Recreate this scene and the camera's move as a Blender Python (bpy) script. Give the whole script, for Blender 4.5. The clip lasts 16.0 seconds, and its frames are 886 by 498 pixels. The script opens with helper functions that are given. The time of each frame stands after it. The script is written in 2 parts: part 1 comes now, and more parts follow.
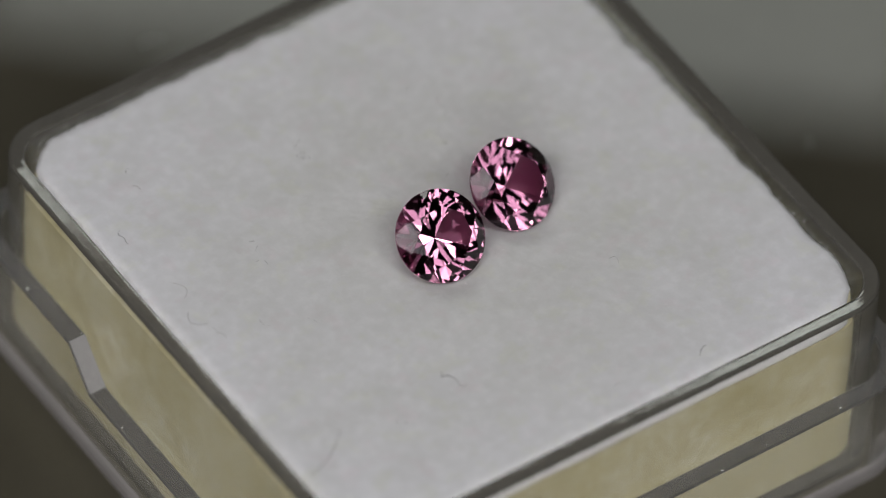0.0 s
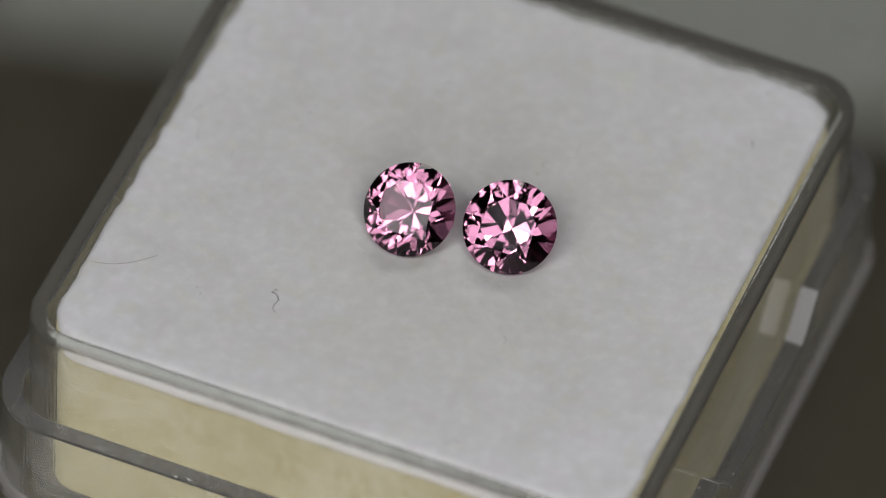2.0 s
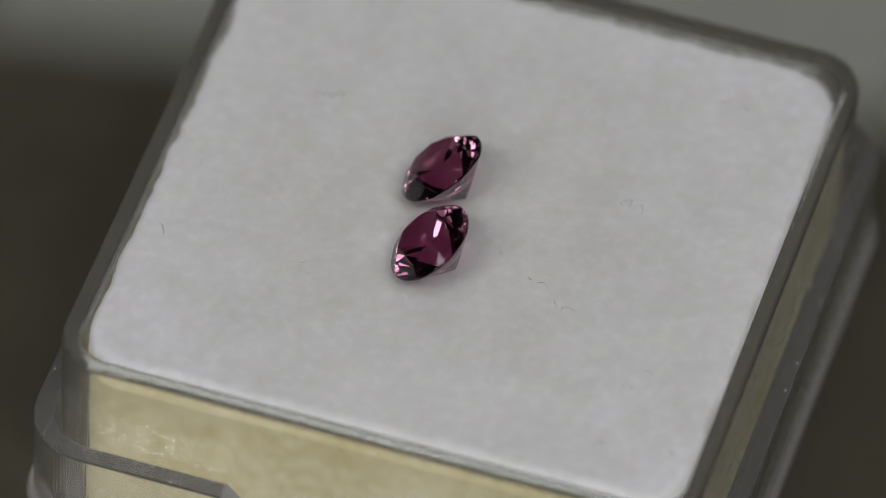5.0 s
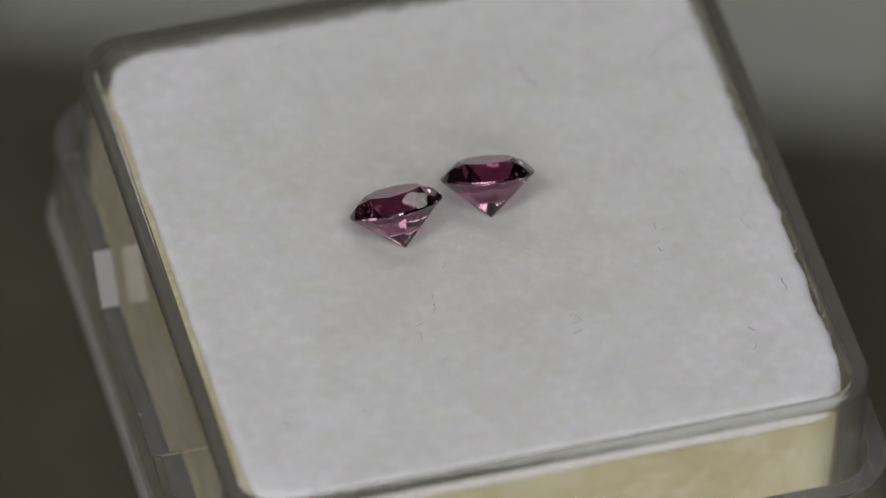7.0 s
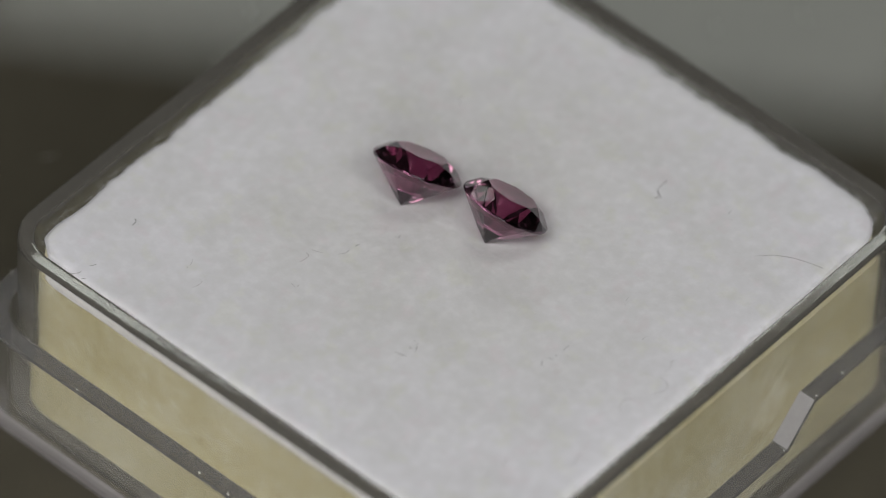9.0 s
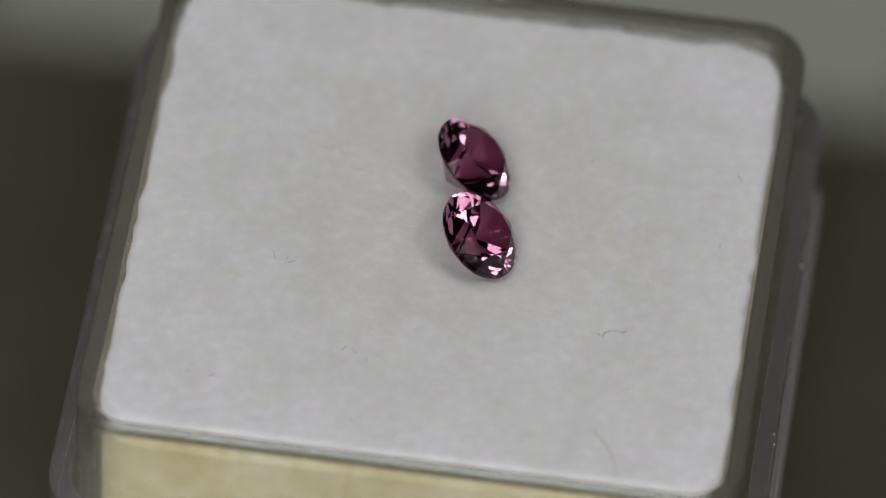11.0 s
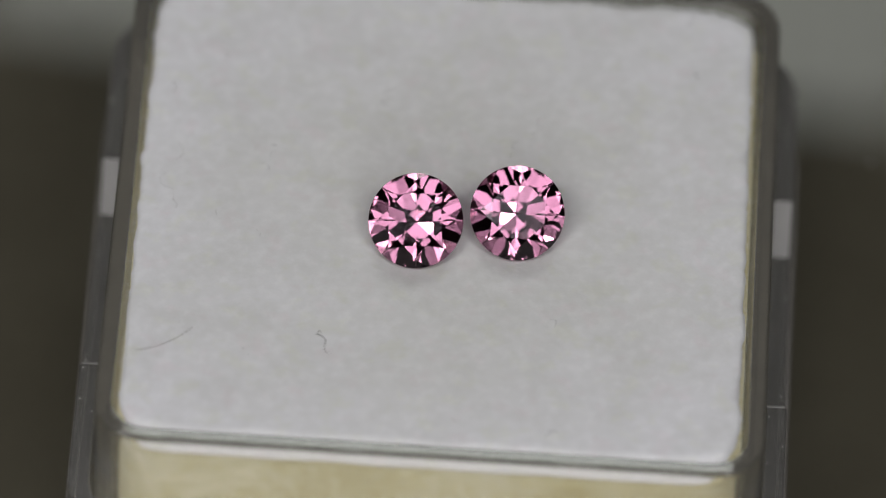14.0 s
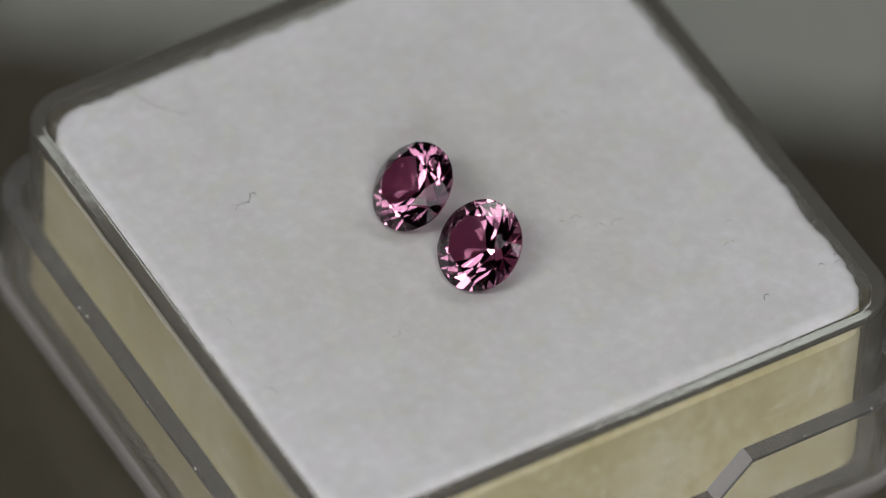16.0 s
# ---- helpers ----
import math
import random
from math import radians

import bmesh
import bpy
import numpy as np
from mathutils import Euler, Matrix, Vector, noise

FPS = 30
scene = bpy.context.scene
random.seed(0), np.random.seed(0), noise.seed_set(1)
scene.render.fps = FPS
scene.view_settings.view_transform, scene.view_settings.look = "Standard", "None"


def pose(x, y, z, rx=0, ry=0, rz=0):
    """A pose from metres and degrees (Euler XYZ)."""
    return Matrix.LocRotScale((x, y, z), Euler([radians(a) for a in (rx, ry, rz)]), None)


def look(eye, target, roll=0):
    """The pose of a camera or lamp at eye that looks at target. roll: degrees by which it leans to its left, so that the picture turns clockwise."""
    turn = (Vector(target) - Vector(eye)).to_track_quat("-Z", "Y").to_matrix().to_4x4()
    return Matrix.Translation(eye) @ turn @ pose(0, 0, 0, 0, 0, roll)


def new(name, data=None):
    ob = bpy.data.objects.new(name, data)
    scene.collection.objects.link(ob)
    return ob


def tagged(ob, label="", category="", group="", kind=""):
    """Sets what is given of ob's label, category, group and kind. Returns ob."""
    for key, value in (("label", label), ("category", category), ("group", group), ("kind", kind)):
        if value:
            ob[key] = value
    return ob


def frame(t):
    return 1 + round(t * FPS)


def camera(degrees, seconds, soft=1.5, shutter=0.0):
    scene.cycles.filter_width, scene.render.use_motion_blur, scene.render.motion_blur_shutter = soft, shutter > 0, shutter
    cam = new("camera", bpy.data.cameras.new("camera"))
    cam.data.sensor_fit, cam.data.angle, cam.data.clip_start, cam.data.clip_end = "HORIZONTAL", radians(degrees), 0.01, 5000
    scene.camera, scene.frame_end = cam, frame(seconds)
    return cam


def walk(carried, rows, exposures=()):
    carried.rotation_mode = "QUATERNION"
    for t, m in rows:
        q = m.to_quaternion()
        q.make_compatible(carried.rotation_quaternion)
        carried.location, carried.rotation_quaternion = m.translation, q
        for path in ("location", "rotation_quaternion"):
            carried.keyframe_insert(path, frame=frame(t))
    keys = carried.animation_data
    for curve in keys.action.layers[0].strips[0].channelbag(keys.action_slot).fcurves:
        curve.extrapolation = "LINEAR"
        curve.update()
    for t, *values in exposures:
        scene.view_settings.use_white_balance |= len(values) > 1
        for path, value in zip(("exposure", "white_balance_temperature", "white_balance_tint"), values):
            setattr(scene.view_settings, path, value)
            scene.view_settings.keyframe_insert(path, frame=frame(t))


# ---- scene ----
# ---- camera: one long macro lens, standing still ----
MM = 0.001
TOP = 11.2                      # height of the pad's face over the turntable, mm
cam = camera(5.794, 16.0, soft=0.8)
EYE = Vector((-0.559, -288.434, 316.401 + TOP)) * MM
AIM = Matrix(((0.998506, -0.054640, 0.0), (0.040500, 0.740122, -0.671252), (0.036677, 0.670249, 0.741229)))
cam_pose = Matrix.Translation(EYE) @ AIM.to_4x4()
cam.data.dof.use_dof = True
cam.data.dof.focus_distance = 0.4258
cam.data.dof.aperture_fstop = 22.0
walk(cam, [(0.0, cam_pose), (16.0, cam_pose)], exposures=[(0.0, -0.04), (2.0, 0.03), (3.5, 0.0), (8.0, 0.02), (9.0, 0.16), (11.5, 0.08), (12.5, 0.06), (14.0, 0.09), (16.0, 0.07)])

# turntable: steady turn, clockwise from above
SPIN0, RATE = 36.78, -28.39


def spin(t):
    return pose(0, 0, 0, 0, 0, SPIN0 + RATE * t)


# ---- light: a dim room, soft lamps round the camera, a low soft lamp behind ----
world = bpy.data.worlds.new("room_air")
scene.world = world
world.use_nodes = True
world.node_tree.nodes["Background"].inputs[0].default_value = (0.5, 0.5, 0.48, 1)
world.node_tree.nodes["Background"].inputs[1].default_value = 0.05


def soft_lamp(name, eye, target, w, h, radiance, colour=(1, 1, 1), roll=0):
    data = bpy.data.lights.new(name, "AREA")
    data.shape, data.size, data.size_y = "RECTANGLE", w, h
    data.energy = radiance * math.pi * w * h
    data.color = colour
    ob = new(name, data)
    ob.matrix_world = look(eye, target, roll)
    return ob


RING = 2.43

# rear lamp: its upper edge shows mirrored in the glossy turntable
REAR_W, REAR_H = 0.068, 0.021
rear_edge = Vector((-0.0012, 0.1408, 0.1276))
across = Vector((0.0923, -0.0053, 0.0020)).normalized()
facing = (rear_edge - Vector((0, 0.02, 0))).normalized()
rear_up = facing.cross(across).normalized()
if rear_up.z < 0:
    rear_up = -rear_up
rear = soft_lamp("rear_lamp", (0, 1, 1), (0, 0, 0), REAR_W, REAR_H, 3.7, (0.95, 1.0, 0.94))
turn = Matrix((-across, rear_up, (-across).cross(rear_up))).transposed()
rear.matrix_world = Matrix.Translation(rear_edge - rear_up * REAR_H / 2) @ turn.to_4x4()
# a square ring of soft lamps round the lens
AXIS = (AIM @ Vector((0, 0, 1))).normalized()
ring_mid = AXIS * 0.43
for lamp_name, dx, dy, w, h, level, tone in (
        ("ring_lamp_west", -0.262, 0.095, 0.14, 0.20, 1.85, (1.0, 0.98, 0.96)), ("ring_lamp_east", 0.230, 0.085, 0.09, 0.18, 1.9, (1.0, 0.99, 0.98)),
        ("ring_lamp_top", 0.0, 0.128, 0.22, 0.146, 0.92, (0.96, 0.97, 1.0)), ("ring_lamp_low", 0.0, -0.162, 0.22, 0.212, 0.76, (0.97, 0.98, 1.0))):
    soft_lamp(lamp_name, ring_mid + AIM @ Vector((dx, dy, 0)), (0, 0, 0), w, h, RING * level, tone)
# brighter bulbs before the panels
for dx, dy, w, h, glow in ((-0.135, 0.105, 0.045, 0.05, 15.0), (0.150, 0.095, 0.045, 0.045, 13.0), (-0.095, -0.125, 0.04, 0.04, 12.0), (0.115, -0.14, 0.05, 0.04, 12.0)):
    soft_lamp("ring_bulb", ring_mid - AXIS * 0.02 + AIM @ Vector((dx, dy, 0)), (0, 0, 0), w, h, glow, (1.0, 0.97, 0.95))


# ---- materials ----
def nodes_of(name):
    m = bpy.data.materials.new(name)
    m.use_nodes = True
    nt = m.node_tree
    return m, nt, nt.nodes["Principled BSDF"]


def noise_tex(nt, scale, detail=4.0, rough=0.6):
    co = nt.nodes.new("ShaderNodeTexCoord")
    n = nt.nodes.new("ShaderNodeTexNoise")
    n.inputs["Scale"].default_value, n.inputs["Detail"].default_value, n.inputs["Roughness"].default_value = scale, detail, rough
    nt.links.new(co.outputs["Object"], n.inputs["Vector"])
    return n.outputs["Fac"]


def ramp_of(nt, fac, stops):
    r = nt.nodes.new("ShaderNodeValToRGB")
    els = r.color_ramp.elements
    while len(els) < len(stops):
        els.new(0.5)
    for e, (at, c) in zip(els, stops):
        e.position, e.color = at, (*c, 1)
    nt.links.new(fac, r.inputs["Fac"])
    return r.outputs["Color"]


def blend(nt, a, b, kind="MULTIPLY", fac=1.0):
    m = nt.nodes.new("ShaderNodeMix")
    m.data_type, m.blend_type = "RGBA", kind
    m.inputs["Factor"].default_value = fac
    nt.links.new(a, m.inputs["A"])
    nt.links.new(b, m.inputs["B"])
    return m.outputs["Result"]


def bump_of(nt, bsdf, fac, strength, distance):
    b = nt.nodes.new("ShaderNodeBump")
    b.inputs["Strength"].default_value, b.inputs["Distance"].default_value = strength, distance
    nt.links.new(fac, b.inputs["Height"])
    nt.links.new(b.outputs["Normal"], bsdf.inputs["Normal"])


def felt_material():
    m, nt, b = nodes_of("white_fluffy_pad")
    coarse = ramp_of(nt, noise_tex(nt, 330, 5, 0.6), ((0.36, (0.825, 0.822, 0.83)), (0.5, (0.86, 0.857, 0.873)), (0.66, (0.888, 0.884, 0.905))))
    tints = ramp_of(nt, noise_tex(nt, 620, 3, 0.55), ((0.34, (0.985, 0.99, 0.945)), (0.46, (1, 1, 1)), (0.56, (1, 1, 1)), (0.68, (1.0, 0.972, 0.978))))
    tufts = ramp_of(nt, noise_tex(nt, 1500, 3, 0.6), ((0.36, (0.955, 0.955, 0.95)), (0.52, (0.985, 0.985, 0.985)), (0.66, (1.03, 1.03, 1.03))))
    # middle of the face slightly greyer and yellower, with an uneven border
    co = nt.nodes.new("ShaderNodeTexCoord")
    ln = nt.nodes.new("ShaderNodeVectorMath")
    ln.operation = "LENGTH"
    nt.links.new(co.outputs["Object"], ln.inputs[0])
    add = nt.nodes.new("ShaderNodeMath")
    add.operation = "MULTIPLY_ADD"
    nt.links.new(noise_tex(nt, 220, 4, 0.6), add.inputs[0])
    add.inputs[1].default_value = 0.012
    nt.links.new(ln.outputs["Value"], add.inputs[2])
    middle_tone = ramp_of(nt, add.outputs["Value"], ((0.0175, (0.895, 0.895, 0.868)), (0.0265, (1.0, 1.0, 1.015))))
    nt.links.new(blend(nt, blend(nt, blend(nt, coarse, tints), tufts), middle_tone), b.inputs["Base Color"])
    b.inputs["Roughness"].default_value = 0.95
    b.inputs["Specular IOR Level"].default_value = 0.1
    b.inputs["Sheen Weight"].default_value = 0.2
    bump_of(nt, b, noise_tex(nt, 1700, 4, 0.6), 0.12, 0.00012)
    return m


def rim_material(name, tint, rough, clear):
    """Clear plastic with a mottled grey tint, still glossy."""
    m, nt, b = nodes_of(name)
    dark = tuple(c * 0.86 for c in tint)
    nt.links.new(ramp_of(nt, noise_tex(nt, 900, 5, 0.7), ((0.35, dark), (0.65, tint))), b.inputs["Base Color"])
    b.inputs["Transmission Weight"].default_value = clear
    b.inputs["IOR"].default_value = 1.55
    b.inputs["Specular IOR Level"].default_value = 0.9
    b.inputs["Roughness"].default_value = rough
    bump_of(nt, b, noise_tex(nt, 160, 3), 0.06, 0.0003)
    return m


def foam_material():
    m, nt, b = nodes_of("cream_foam")
    coarse = ramp_of(nt, noise_tex(nt, 150, 4), ((0.32, (0.59, 0.53, 0.30)), (0.5, (0.67, 0.62, 0.41)), (0.66, (0.76, 0.725, 0.55))))
    mid = ramp_of(nt, noise_tex(nt, 1500, 4, 0.7), ((0.3, (0.88, 0.87, 0.80)), (0.55, (1, 1, 1)), (0.68, (1.12, 1.15, 1.25))))
    fine = ramp_of(nt, noise_tex(nt, 8000, 3, 0.7), ((0.35, (0.87, 0.86, 0.84)), (0.55, (1, 1, 1))))
    nt.links.new(blend(nt, blend(nt, coarse, mid), fine), b.inputs["Base Color"])
    b.inputs["Roughness"].default_value = 0.95
    bump_of(nt, b, noise_tex(nt, 6000, 3, 0.6), 0.6, 0.00012)
    return m


def clear_plastic(name, tint, rough, clear):
    m, nt, b = nodes_of(name)
    b.inputs["Base Color"].default_value = (*tint, 1)
    b.inputs["Transmission Weight"].default_value = clear
    b.inputs["IOR"].default_value = 1.5
    scratch = nt.nodes.new("ShaderNodeMapRange")
    nt.links.new(noise_tex(nt, 500, 6, 0.7), scratch.inputs["Value"])
    scratch.inputs["From Min"].default_value, scratch.inputs["From Max"].default_value = 0.35, 0.75
    scratch.inputs["To Min"].default_value, scratch.inputs["To Max"].default_value = rough, rough + 0.05
    nt.links.new(scratch.outputs["Result"], b.inputs["Roughness"])
    bump_of(nt, b, noise_tex(nt, 120, 2), 0.05, 0.0003)
    return m


def gem_material():
    m, nt, b = nodes_of("pink_gemstone")
    b.inputs["Base Color"].default_value = (0.49, 0.198, 0.315, 1)
    b.inputs["Transmission Weight"].default_value = 1.0
    b.inputs["IOR"].default_value = 1.74
    b.inputs["Specular Tint"].default_value = (0.58, 0.52, 0.56, 1)
    b.inputs["Roughness"].default_value = 0.0
    return m


def platter_material():
    m, nt, b = nodes_of("dark_glossy_acrylic")
    col = ramp_of(nt, noise_tex(nt, 90, 5), ((0.3, (0.068, 0.062, 0.045)), (0.7, (0.083, 0.076, 0.056))))
    nt.links.new(col, b.inputs["Base Color"])
    b.inputs["Roughness"].default_value = 0.012
    b.inputs["IOR"].default_value = 1.38
    return m


def plain(name, colour, rough=0.9, spread=0.1, scale=400):
    m, nt, b = nodes_of(name)
    dark = tuple(c * (1 - spread) for c in colour)
    nt.links.new(ramp_of(nt, noise_tex(nt, scale, 4), ((0.3, dark), (0.7, colour))), b.inputs["Base Color"])
    b.inputs["Roughness"].default_value = rough
    return m


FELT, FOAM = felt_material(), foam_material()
TRAY_PLASTIC = clear_plastic("clear_tray_plastic", (0.87, 0.86, 0.83), 0.005, 0.955)
BASE_PLASTIC = clear_plastic("clear_case_plastic", (0.965, 0.96, 0.93), 0.01, 0.965)
# the rim's dark grey stands in for the dark surroundings it would mirror
RIM_PLASTIC = rim_material("dark_reflection_rim_plastic", (0.30, 0.285, 0.25), 0.03, 0.62)
LEDGE_PLASTIC = rim_material("tinted_ledge_plastic", (0.80, 0.785, 0.75), 0.05, 0.955)
FOOT_PLASTIC = clear_plastic("hazy_foot_plastic", (0.46, 0.44, 0.43), 0.15, 0.6)
GEM, PLATTER = gem_material(), platter_material()
FROST = plain("frosted_plastic", (0.34, 0.33, 0.325), 0.6, 0.1, 2500)
# opaque grey for wall undersides, standing in for light scattered inside the clear wall
INNER_HAZE = plain("wall_haze_underside", (0.075, 0.073, 0.070), 0.7, 0.2, 900)
THREAD = plain("grey_thread", (0.34, 0.33, 0.33), 0.9, 0.4, 3000)
THREAD_PALE = plain("pale_thread", (0.48, 0.46, 0.45), 0.9, 0.3, 3000)
FLUFF = plain("white_fluff", (0.82, 0.82, 0.81), 0.9, 0.05, 3000)
SPECK = plain("dust_white", (0.8, 0.79, 0.76), 0.9, 0.1, 3000)
WALL_PAINT = plain("dim_wall_paint", (0.10, 0.097, 0.09), 0.9, 0.12, 3)
WORKTOP = plain("dark_worktop", (0.05, 0.046, 0.04), 0.6, 0.3, 30)


# ---- mesh helpers (all in mm, scaled on the way out) ----
def mesh_object(name, bm, material, parent=None, label="", smooth=False):
    bmesh.ops.scale(bm, vec=(MM, MM, MM), verts=bm.verts)
    me = bpy.data.meshes.new(name)
    bm.to_mesh(me)
    bm.free()
    me.materials.append(material)
    if smooth:
        me.polygons.foreach_set("use_smooth", [True] * len(me.polygons))
    ob = new(name, me)
    if parent:
        ob.parent = parent
        if label:
            ob["label"] = label
    return ob


def part(name, bm, material, parent, label="", smooth=False):
    return mesh_object(name, bm, material, parent, label, smooth)


def rounded_square(half, radius, n=8, stops=()):
    """Points of a square with round corners, counterclockwise, with more points at the given places along its two sides."""
    pts = []
    for k in range(4):
        a0 = k * math.pi / 2
        cx, cy = ((1, 1), (-1, 1), (-1, -1), (1, -1))[k]
        c = half - radius
        for i in range(n + 1):
            a = a0 + i * math.pi / 2 / n
            pts.append((cx * c + radius * math.cos(a), cy * c + radius * math.sin(a)))
        if k == 1:
            pts += [(-half, s) for s in sorted(stops, reverse=True)]
        if k == 3:
            pts += [(half, s) for s in sorted(stops)]
    return pts


CX, CY = -0.598, 0.340            # the case stands a little off the axis


def loft(bm, rings, close_first=True, close_last=True):
    rows = [[bm.verts.new(p) for p in ring] for ring in rings]
    n = len(rows[0])
    for a, b in zip(rows, rows[1:]):
        for i in range(n):
            bm.faces.new((a[i], a[(i + 1) % n], b[(i + 1) % n], b[i]))
    if close_first:
        bm.faces.new(rows[0][::-1])
    if close_last:
        bm.faces.new(rows[-1])
    return rows


def tube(bm, pts, r, sides=5):
    """A thin round thread along points."""
    rows = []
    for i, p in enumerate(pts):
        p = Vector(p)
        d = (Vector(pts[min(i + 1, len(pts) - 1)]) - Vector(pts[max(i - 1, 0)])).normalized()
        u = d.orthogonal().normalized()
        v = d.cross(u)
        k = r * (0.45 if i in (0, len(pts) - 1) else 1)
        rows.append([p + k * (math.cos(2 * math.pi * j / sides) * u + math.sin(2 * math.pi * j / sides) * v) for j in range(sides)])
    loft(bm, rows)


def curl(p0, p1, bend, z=0.05, n=9, wave=0.0):
    """Points of a curled thread from p0 to p1, bowed sideways by bend."""
    a, b = Vector((*p0, 0)), Vector((*p1, 0))
    d = b - a
    s = Vector((-d.y, d.x, 0))
    out = []
    for i in range(n):
        k = i / (n - 1)
        p = a + d * k + s * (bend * 4 * k * (1 - k) + wave * math.sin(k * 9.0))
        out.append((p.x, p.y, TOP + z + 0.05 * math.sin(k * 5 + p0[0])))
    return out


# ---- the setting ----
def slab(name, x0, x1, y0, y1, z0, z1, material, label, category):
    bm = bmesh.new()
    bmesh.ops.create_cube(bm, size=1)
    bmesh.ops.scale(bm, vec=((x1 - x0) * 1000, (y1 - y0) * 1000, (z1 - z0) * 1000), verts=bm.verts)
    bmesh.ops.translate(bm, vec=((x0 + x1) * 500, (y0 + y1) * 500, (z0 + z1) * 500), verts=bm.verts)
    return tagged(mesh_object(name, bm, material), label, category, kind="structure")


ROOM, HIGH = 0.62, 0.86
slab("floor", -ROOM, ROOM, -ROOM, ROOM, -0.05, -0.02, WORKTOP, "dark matte worktop under the turntable", "worktop")
slab("wall_north", -ROOM, ROOM, ROOM, ROOM + 0.02, -0.02, HIGH, WALL_PAINT, "dim grey wall closing the photo booth", "wall")
slab("wall_south", -ROOM, ROOM, -ROOM - 0.02, -ROOM, -0.02, HIGH, WALL_PAINT, "dim grey wall closing the photo booth", "wall")
slab("wall_east", ROOM, ROOM + 0.02, -ROOM, ROOM, -0.02, HIGH, WALL_PAINT, "dim grey wall closing the photo booth", "wall")
slab("wall_west", -ROOM - 0.02, -ROOM, -ROOM, ROOM, -0.02, HIGH, WALL_PAINT, "dim grey wall closing the photo booth", "wall")
slab("ceiling", -ROOM, ROOM, -ROOM, ROOM, HIGH, HIGH + 0.02, WALL_PAINT, "dim grey ceiling closing the photo booth", "ceiling")


# ---- the turntable ----
def make_turntable():
    empty = tagged(new("turntable"), "dark brown glossy round turntable with specks of lint", "turntable")
    bm = bmesh.new()
    rings = []
    for r, z in ((148, -20), (149.5, -19.5), (150, -18.5), (150, -1.2), (149.6, -0.4), (148.6, 0.0)):
        rings.append([(r * math.cos(2 * math.pi * i / 96), r * math.sin(2 * math.pi * i / 96), z) for i in range(96)])
    loft(bm, rings)
    part("platter", bm, PLATTER, empty)
    rng = random.Random(4)
    for i in range(10):
        r, a = rng.uniform(24, 34), rng.uniform(0, 2 * math.pi)
        x, y, b = r * math.cos(a), r * math.sin(a), rng.uniform(0, 6.3)
        bm = bmesh.new()
        pts = [(x + k * 0.25 * math.cos(b + k * 0.2), y + k * 0.25 * math.sin(b + k * 0.2), 0.03) for k in range(rng.randint(2, 7))]
        tube(bm, pts, 0.025, 5)
        part("lint", bm, THREAD_PALE, empty, "pale wisp of lint")
    return empty


# ---- the case: a clear outer half with thumb notches, holding a clear tray ----
NOTCH_LOW, NOTCH_HIGH = 4.95, 6.85


def ring_part(name, rings, material, parent):
    """A closed wall: the last ring joins the first."""
    bm = bmesh.new()
    rows = loft(bm, rings, False, False)
    a, b, n = rows[-1], rows[0], len(rows[0])
    for i in range(n):
        bm.faces.new((a[i], a[(i + 1) % n], b[(i + 1) % n], b[i]))
    bmesh.ops.recalc_face_normals(bm, faces=bm.faces)
    ob = part(name, bm, material, parent)
    ob.visible_shadow = False
    return ob


def plate_part(name, rings, material, parent):
    bm = bmesh.new()
    loft(bm, rings)
    bmesh.ops.recalc_face_normals(bm, faces=bm.faces)
    ob = part(name, bm, material, parent)
    ob.visible_shadow = False
    return ob


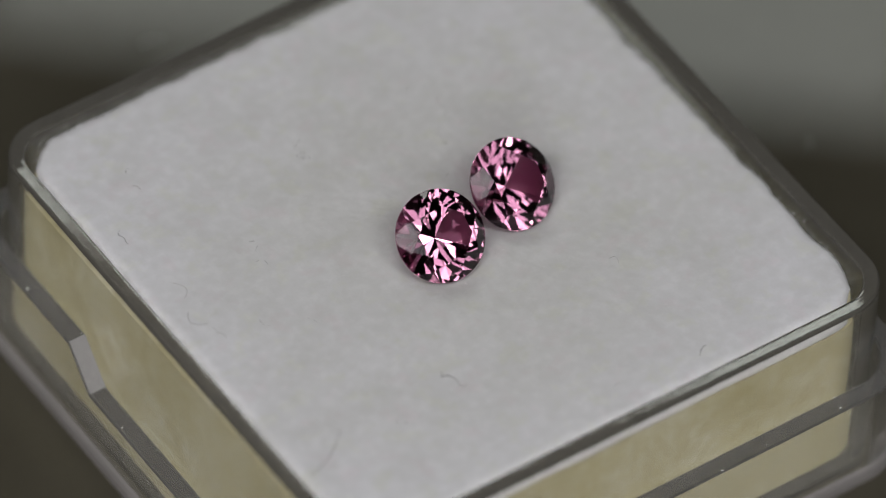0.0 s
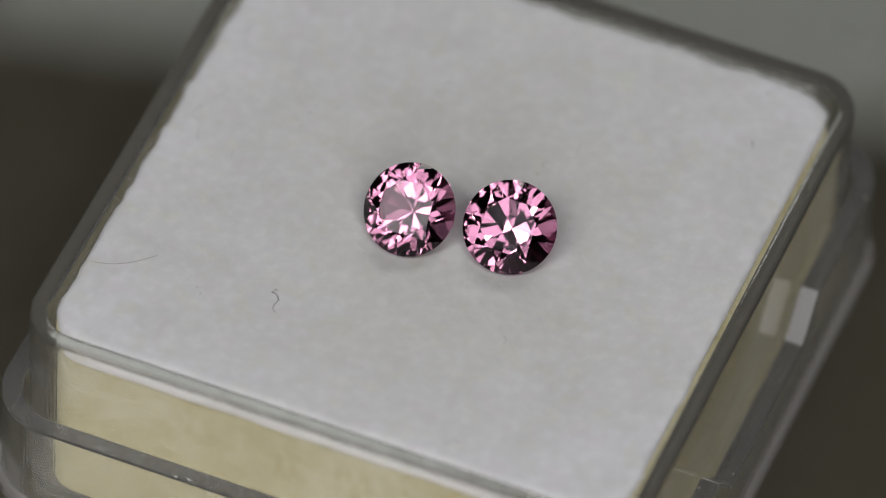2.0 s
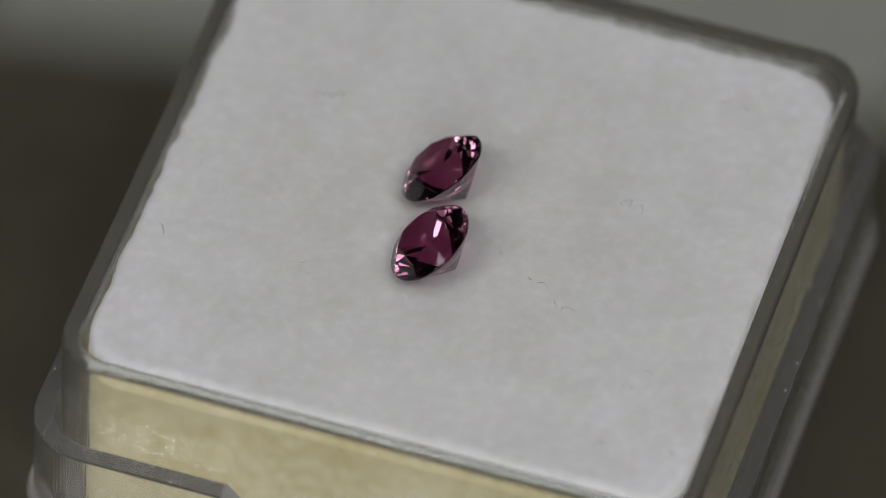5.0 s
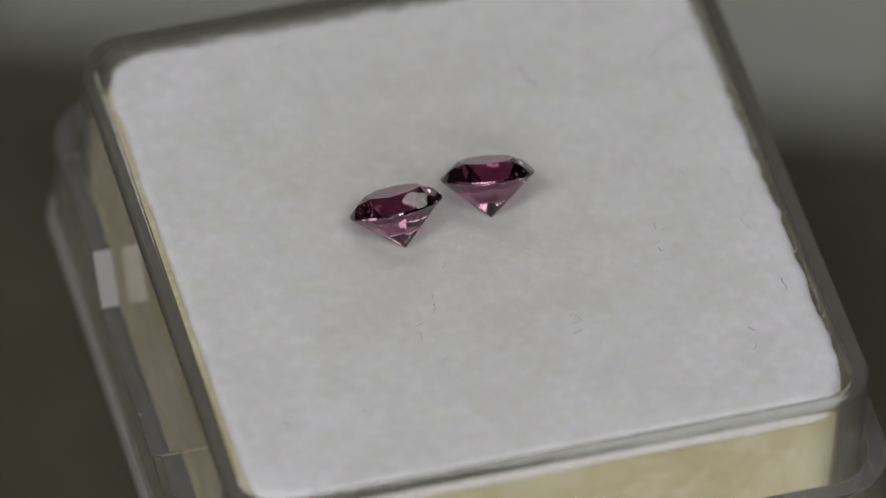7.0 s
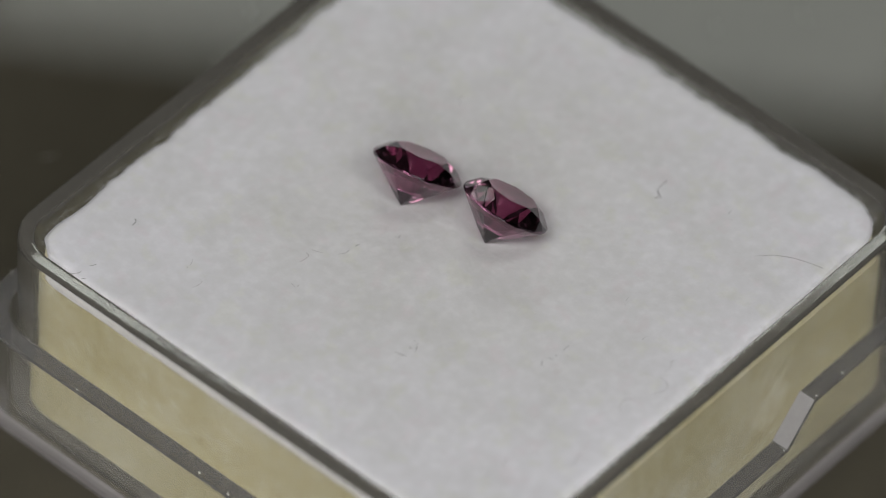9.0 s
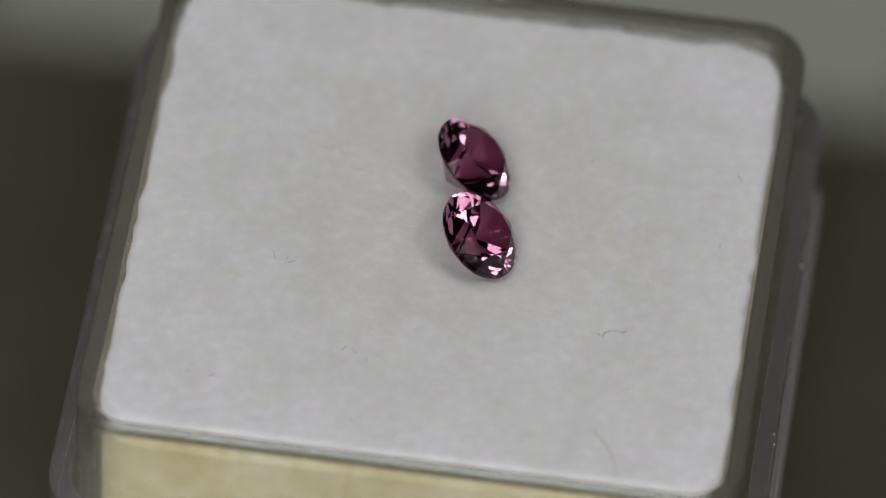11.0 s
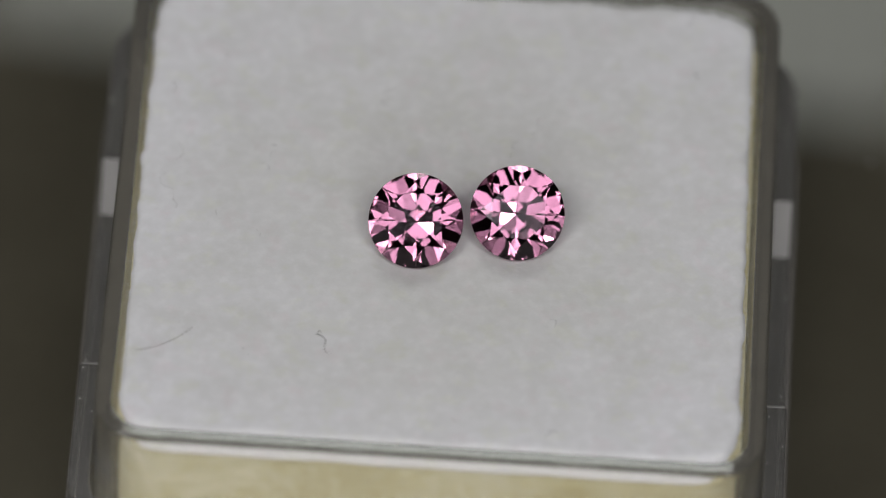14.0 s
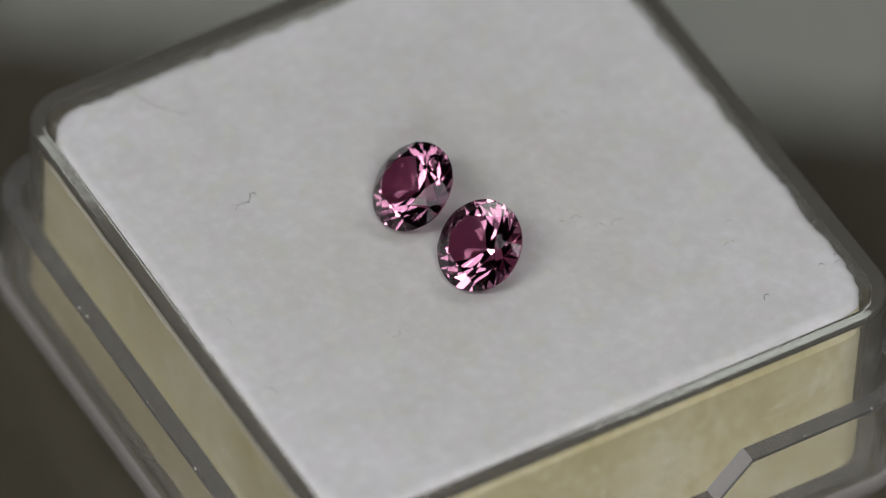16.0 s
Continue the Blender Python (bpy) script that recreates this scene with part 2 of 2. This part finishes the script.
def make_case_base():
    stops = [s for k in (NOTCH_LOW, NOTCH_HIGH) for s in (-k, k)] + [0.0, 9.5, -9.5]

    def ring(half, z, rim=0.0):
        pts = rounded_square(half, max(0.4, 3.3 + half - 17.3), 22, stops)
        out = []
        for x, y in pts:
            dip = 0.0
            if abs(x) > half - 0.01:
                dip = min(1.0, max(0.0, (NOTCH_HIGH - abs(y)) / (NOTCH_HIGH - NOTCH_LOW)))
            out.append((x + CX, y + CY, z - 2.1 * dip * rim))
        return out
    led = TOP - 4.9
    foot = [ring(17.32, 0.01), ring(17.48, 0.04), ring(17.62, 0.2), ring(17.67, 0.5), ring(17.62, 0.8), ring(17.5, 1.0), ring(17.33, 1.08)]
    rings = [ring(16.24, 0.06), ring(17.24, 0.06), ring(17.3, 0.14), ring(17.3, led - 2.6), ring(17.3, led - 0.10, 1), ring(17.22, led, 1), ring(16.36, led - 0.062, 1), ring(16.26, led - 0.14, 1),
             ring(16.24, led - 2.7)]
    empty = new("case_base")
    wall = ring_part("wall", rings, BASE_PLASTIC, empty)
    wall.data.materials.append(LEDGE_PLASTIC)
    wall.data.materials.append(INNER_HAZE)
    # upward faces take the ledge tint, undersides the painted inner haze
    for f in wall.data.polygons:
        if f.normal.z > 0.6 and f.center.z > 3.5 * MM:
            f.material_index = 1
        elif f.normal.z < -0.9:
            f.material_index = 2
    ring_part("foot_rim", foot, FOOT_PLASTIC, empty)["label"] = "hazy rounded foot of the case"
    plate_part("floor_plate", [ring(15.4, 0.04), ring(15.8, 0.1), ring(15.8, 0.5), ring(15.5, 0.56)], BASE_PLASTIC, empty)
    # moulded frosted ramps at the ends of the notches
    for sx in (-1, 1):
        for sy in (-1, 1):
            bm = bmesh.new()
            rows = []
            for y, z in ((NOTCH_LOW, led - 2.1), (NOTCH_HIGH, led)):
                n = Vector((0, -0.74, 0.67)) * 0.03
                rows.append([(sx * x + CX, sy * (y + k * n.y) + CY, z + k * n.z) for x, k in ((16.32, 0.1), (17.22, 0.1), (17.22, 1.1), (16.32, 1.1))])
            loft(bm, rows)
            bmesh.ops.recalc_face_normals(bm, faces=bm.faces)
            part("ramp", bm, FROST, empty, "frosted sloping end of a thumb notch").visible_shadow = False
    # chips and dust caught on the ledge
    rng = random.Random(21)
    for i in range(36):
        side, along = i % 4, rng.uniform(-14, 14)
        off = rng.choice((16.45, 17.15, 17.2)) + rng.uniform(-0.1, 0.05)
        dip = 2.1 * min(1.0, max(0.0, (NOTCH_HIGH - abs(along)) / (NOTCH_HIGH - NOTCH_LOW))) if side % 2 == 0 else 0.0
        x, y = ((off, along), (along, off), (-off, along), (along, -off))[side]
        bm = bmesh.new()
        bmesh.ops.create_icosphere(bm, subdivisions=1, radius=rng.uniform(0.02, 0.048))
        bmesh.ops.scale(bm, vec=(1.4, 0.9, 0.7), verts=bm.verts)
        bmesh.ops.translate(bm, vec=(x + CX, y + CY, led - dip + 0.03), verts=bm.verts)
        part("chip", bm, SPECK, empty, "tiny white chip of dust")
    return tagged(empty, "clear plastic outer half of a square gem case, with thumb notches", "gem case")


def make_tray():
    def ring(half, z):
        return [(x + CX, y + CY, z) for x, y in rounded_square(half, max(0.4, 2.6 + half - 16.05), 22)]
    rim = TOP + 0.49
    rings = [ring(15.0, 0.66), ring(15.7, 0.70), ring(16.0, 1.0), ring(16.05, 1.6)]
    # the rim's crown is nearly flat and leans inwards a little
    for out, down in ((16.1, 0.42), (16.09, 0.22), (16.04, 0.08), (15.95, 0.01), (15.91, 0.0), (15.45, 0.056), (15.37, 0.072), (15.30, 0.110), (15.27, 0.15), (15.24, 0.42)):
        rings.append(ring(out, rim - down))
    rings += [ring(15.2, 1.4), ring(15.0, 1.1)]
    empty = new("tray")
    wall = ring_part("wall", rings, TRAY_PLASTIC, empty)
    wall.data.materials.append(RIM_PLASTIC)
    # the crown alone carries the painted dark reflection
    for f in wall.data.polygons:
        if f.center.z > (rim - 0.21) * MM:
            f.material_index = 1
    plate_part("floor_plate", [ring(14.6, 0.7), ring(14.9, 0.74), ring(14.9, 0.92), ring(14.6, 0.96)], TRAY_PLASTIC, empty)
    return tagged(empty, "clear rigid plastic tray with rounded rim, filled with foam", "tray")


# ---- the pad ----
def make_pad():
    empty = tagged(new("foam_pad"), "cream foam pad with a fluffy white face, filling the clear tray", "foam pad")
    rings_n, per = 84, 14

    def pull(x):
        """The face is cut short of the tray along two sides, so the cream foam shows."""
        return x * (0.984 if x > 0 else 0.993)

    def edge(x, y):
        a = math.atan2(y, x) * 14
        return 0.20 * noise.noise((math.cos(a / 14) * 9, math.sin(a / 14) * 9, 3.1)) + 0.12 * noise.noise((x * 1.7, y * 1.7, 8.2)) + 0.06 * noise.noise((x * 5.3, y * 5.3, 2.2))
    bm = bmesh.new()
    outline = []
    half, rad, seg = 15.06, 2.3, 26
    c = half - rad
    for k in range(4):
        sx, sy = ((1, 1), (-1, 1), (-1, -1), (1, -1))[k]
        for i in range(per + 1):
            a = k * math.pi / 2 + i * math.pi / 2 / per
            outline.append((sx * c + rad * math.cos(a), sy * c + rad * math.sin(a)))
        tx, ty = ((-1, 0), (0, -1), (1, 0), (0, 1))[k]
        x0, y0 = outline[-1]
        for i in range(1, 3 * seg):
            outline.append((x0 + tx * 2 * c * i / (3 * seg), y0 + ty * 2 * c * i / (3 * seg)))
    rows = []
    for j in range(1, rings_n + 1):
        s = j / rings_n
        row = []
        for x, y in outline:
            e = 1 + edge(x, y) * s ** 6 / half
            px, py = x * s * e, y * s * e
            px = pull(px)
            d = half * (1 - s)
            z = TOP + 0.020 * noise.noise((px * 0.5, py * 0.5, 0.3)) + 0.012 * noise.noise((px * 1.6, py * 1.6, 1.7)) + 0.010 * noise.noise((px * 5, py * 5, 4.4))
            for gx, gy, az in ((-1.935, -1.38, -95.0), (2.973, -0.45, -82.5)):
                ux, uy = px + CX - gx, py + CY - gy
                u = ux * math.cos(radians(az)) + uy * math.sin(radians(az)) - 0.2
                v = -ux * math.sin(radians(az)) + uy * math.cos(radians(az))
                k = min(1.0, max(0.0, (2.3 - math.hypot(u / 1.35, v / 1.1)) / 1.4))
                z -= 0.32 * k * k * (3 - 2 * k)
            z -= 0.18 * max(0.0, 1 - d / 0.45) ** 2
            row.append((px + CX, py + CY, z))
        rows.append(row)
    def skirt(x, y):
        k = min(1.0, max(0.0, (abs(y) - abs(x)) / 2.0 + 0.5))
        return (0.5 + 0.6 * k) * (1 + 0.07 * noise.noise((x * 0.5, y * 1.1, 5.0)) + 0.03 * noise.noise((x * 4.3, y * 4.3, 6.0)))
    last = [(pull(x) * 0.999 + CX, y * 0.999 + CY, TOP - skirt(x, y)) for x, y in outline]
    hem = [(pull(x) * 0.999 + CX, y * 0.999 + CY, TOP - skirt(x, y) + 0.04) for x, y in outline]
    inner = [(pull(x) * 0.96 + CX, y * 0.96 + CY, TOP - 0.5) for x, y in outline]
    made = loft(bm, rows + [hem, last, inner], close_first=False, close_last=True)
    mid = bm.verts.new((CX, CY, sum(p[2] for p in rows[0]) / len(rows[0])))
    n = len(made[0])
    for i in range(n):
        bm.faces.new((made[0][i], made[0][(i + 1) % n], mid))
    bmesh.ops.recalc_face_normals(bm, faces=bm.faces)
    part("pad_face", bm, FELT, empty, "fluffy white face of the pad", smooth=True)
    bm = bmesh.new()
    rings = []
    for half2, z in ((14.75, 0.98), (14.98, 1.16), (15.02, 4.0), (15.05, 7.0)):
        rings.append([(x * half2 / half + CX, y * half2 / half + CY, z) for x, y in outline])
    rings.append([(x * 0.998 + CX, y * 0.998 + CY, TOP - skirt(x, y) - 0.14 - 0.85 * max(0.0, 1.05 - skirt(x, y))) for x, y in outline])
    rings.append([(x * 0.975 + CX, y * 0.975 + CY, TOP - skirt(x, y) - 0.04 - 0.8 * max(0.0, 1.05 - skirt(x, y))) for x, y in outline])
    rings.append([(x * 0.95 + CX, y * 0.95 + CY, TOP - 1.9) for x, y in outline])
    loft(bm, rings)
    part("foam_block", bm, FOAM, empty, "cream open-cell foam block")
    # loose fluff over the face and along its edges
    rng = random.Random(11)
    bm = bmesh.new()
    for i in range(3900):
        if i < 2200:
            x, y = outline[rng.randrange(len(outline))]
            k = rng.uniform(0.985, 1.008)
            x, y, h = pull(x) * k + rng.uniform(-0.1, 0.1), y * k + rng.uniform(-0.1, 0.1), TOP - 0.10
        else:
            x, y, h = rng.uniform(-14, 14), rng.uniform(-14, 14), TOP - 0.015
        a, ln = rng.uniform(0, 6.3), rng.uniform(0.08, 0.28)
        if i < 2200:
            a = math.atan2(y, x) + rng.uniform(-1.1, 1.1) if min(abs(x), abs(y)) > 12.5 else rng.uniform(-0.9, 0.9) + math.pi / 2 * round(math.atan2(y, x) / (math.pi / 2))
        up = rng.uniform(0.02, 0.12) if i < 2200 else rng.uniform(0.01, 0.05)
        pts = [(x + CX, y + CY, h), (x + CX + ln * 0.5 * math.cos(a), y + CY + ln * 0.5 * math.sin(a), h + up),
               (x + CX + ln * math.cos(a + 0.5), y + CY + ln * math.sin(a + 0.5), h + up * rng.uniform(0.4, 1.2))]
        tube(bm, pts, rng.uniform(0.004, 0.008), 3)
    tagged(part("fluff", bm, FLUFF, empty, "short white fluff fibres"), kind="stuff")
    return empty


def thread(parent, p0, p1, bend, r=0.02, pale=False, wave=0.0, z=0.03):
    bm = bmesh.new()
    tube(bm, curl(p0, p1, bend, z, 10, wave), r * 0.56, 5)
    part("lint_thread", bm, THREAD_PALE if pale else THREAD, parent, "thin stray thread of lint", smooth=True)


def add_lint(pad):
    thread(pad, (-6.4, -8.0), (-5.8, -8.45), 0.12, 0.028)
    thread(pad, (-5.9, -8.35), (-5.3, -9.25), -0.28, 0.016, wave=0.06)
    thread(pad, (-15.2, -9.8), (-12.3, -8.1), -0.10, 0.02, True, z=0.09)
    thread(pad, (-9.9, -9.2), (-9.5, -9.7), 0.3, 0.015)
    thread(pad, (-12.1, 10.4), (-11.9, 9.9), 0.2, 0.03, True)
    thread(pad, (-9.3, 4.3), (-9.1, 4.1), 0.2, 0.03)
    thread(pad, (-14.2, 0.7), (-13.8, -0.4), 0.2, 0.012, True, wave=0.1)
    thread(pad, (-11.7, -0.2), (-11.5, -0.8), -0.2, 0.012, True)
    thread(pad, (0.3, -13.0), (0.8, -13.2), 0.3, 0.014, True)
    thread(pad, (-9.7, -1.4), (-9.5, -1.9), 0.2, 0.012, True)
    thread(pad, (-3.9, 7.3), (-3.4, 8.5), 0.42, 0.016)
    thread(pad, (-4.1, 7.8), (-3.8, 7.2), 0.5, 0.014)
    thread(pad, (2.4, 4.4), (2.5, 5.3), -0.1, 0.016)
    thread(pad, (2.5, 5.3), (3.9, 6.3), 0.06, 0.014, True)
    thread(pad, (4.4, 6.7), (3.8, 7.3), 0.6, 0.014, True)
    thread(pad, (11.6, 10.6), (11.4, 11.0), 0.3, 0.026)
    thread(pad, (7.7, 10.7), (7.6, 11.3), 0.15, 0.014)
    thread(pad, (-9.3, 3.3), (-9.1, 3.8), 0.3, 0.014)
    thread(pad, (-13.7, 0.9), (-14.2, 2.2), 0.5, 0.012, True)
    thread(pad, (-14.3, 2.8), (-13.9, 4.0), -0.4, 0.012, True)
    thread(pad, (-14.0, 7.2), (-14.2, 8.3), 0.3, 0.014, wave=0.1)
    thread(pad, (-11.9, 11.2), (-11.6, 11.5), 0.3, 0.02)
    thread(pad, (10.7, 15.1), (10.8, 15.3), 0.2, 0.025)
    thread(pad, (1.3, 2.6), (1.5, 2.8), 0.3, 0.016)
    thread(pad, (2.8, 8.4), (3.1, 8.6), 0.4, 0.014, True)
    thread(pad, (4.9, -13.7), (5.6, -13.2), 0.12, 0.02)
    thread(pad, (-6.3, -7.9), (-6.1, -7.8), 0.3, 0.03, True)
    thread(pad, (6.4, 11.4), (6.7, 12.1), 0.25, 0.014, True)
    thread(pad, (11.0, 14.0), (11.1, 14.4), 0.3, 0.02)
    thread(pad, (11.2, 14.8), (11.5, 15.4), 0.3, 0.02)
    thread(pad, (4.7, -6.1), (5.1, -6.6), 0.5, 0.013, True)
    thread(pad, (-9.8, 3.0), (-9.4, 2.5), 0.4, 0.014)


# ---- the gems ----
PAVILION = 41.9
CROWN, TABLE = 38.5, 0.60


def cut_gem(name, diameter, seed):
    """A round brilliant, cut plane by plane out of a block, with a hand cutter's small errors; its table looks up z."""
    rng = random.Random(seed)
    bm = bmesh.new()
    bmesh.ops.create_cube(bm, size=3.0)

    def cut(angle, az, r, z, slip=1.0):
        a, b = radians(angle + slip * rng.uniform(-0.25, 0.25)), radians(az + slip * rng.uniform(-0.5, 0.5))
        no = Vector((math.sin(a) * math.cos(b), math.sin(a) * math.sin(b), math.cos(a)))
        co = Vector((r * math.cos(b), r * math.sin(b), z))
        got = bmesh.ops.bisect_plane(bm, geom=bm.verts[:] + bm.edges[:] + bm.faces[:], dist=1e-6, plane_co=co, plane_no=no, clear_outer=True)
        edges = [e for e in got["geom_cut"] if isinstance(e, bmesh.types.BMEdge)]
        if len(edges) > 2:
            bmesh.ops.contextual_create(bm, geom=edges)
    g, table = 0.018, TABLE
    zt = g + (1 - table) * math.tan(radians(CROWN))
    for i in range(64):
        cut(90, i * 360 / 64, 1.0, 0, 0)
    for i in range(8):
        cut(CROWN, i * 45, 1.0, g)
        cut(180 - PAVILION, i * 45, 1.0, -g, 0.0 if i == 0 else 1.2)
        for s in (-11.25, 11.25):
            cut(CROWN + 6.5, i * 45 + s, 1.0, g + 0.002)
            cut(180 - PAVILION - 0.8, i * 45 + s, 1.0, -g - 0.001, 1.0)
        cut(24.5, i * 45 + 22.5, table * math.cos(math.pi / 8), zt)
    cut(0, 0, 0, zt, 0)
    bmesh.ops.remove_doubles(bm, verts=bm.verts, dist=1e-5)
    bmesh.ops.recalc_face_normals(bm, faces=bm.faces)
    bmesh.ops.scale(bm, vec=(diameter / 2,) * 3, verts=bm.verts)
    gem = new(name)
    for piece, low, high, label in (("table", 0.995, 2.0, "flat polished table facet"), ("crown", 0.05, 0.995, "faceted crown"), ("girdle", -0.05, 0.05, "thin polished girdle"),
                                    ("pavilion", -2.0, -0.05, "pointed faceted pavilion")):
        half = bm.copy()
        spare = [f for f in half.faces if not low <= f.normal.z < high]
        bmesh.ops.delete(half, geom=spare, context="FACES")
        part(piece, half, GEM, gem, label)
    bm.free()
    return gem


TILT = 39.2


def gem_rest(x, y, z, towards, own_turn):
    """A gem that lies on one pavilion facet, its table tipped towards that compass angle in the case."""
    return Matrix.Translation(Vector((x, y, z)) * MM) @ Matrix.Rotation(radians(towards), 4, "Z") @ Matrix.Rotation(radians(TILT), 4, "Y") @ Matrix.Rotation(radians(own_turn), 4, "Z")


turntable = make_turntable()
case_base = make_case_base()
tray = make_tray()
foam_pad = make_pad()
add_lint(foam_pad)
gem_a = tagged(cut_gem("gemstone", 4.63, 3), "round brilliant-cut pink gemstone tipped on the white pad", "gemstone", "pair of pink gemstones")
gem_b = tagged(cut_gem("gemstone", 4.63, 8), "round brilliant-cut pink gemstone tipped on the white pad", "gemstone", "pair of pink gemstones")
REST = {gem_a: gem_rest(-1.935, -1.38, TOP + 1.33, -95.0, -15), gem_b: gem_rest(2.973, -0.45, TOP + 1.33, -82.5, -29)}


def motions():
    times = [i * 0.5 for i in range(33)]
    for thing in (turntable, case_base, tray, foam_pad):
        walk(thing, [(t, spin(t)) for t in times])
    for thing, rest in REST.items():
        walk(thing, [(t, spin(t) @ rest) for t in times])


motions()
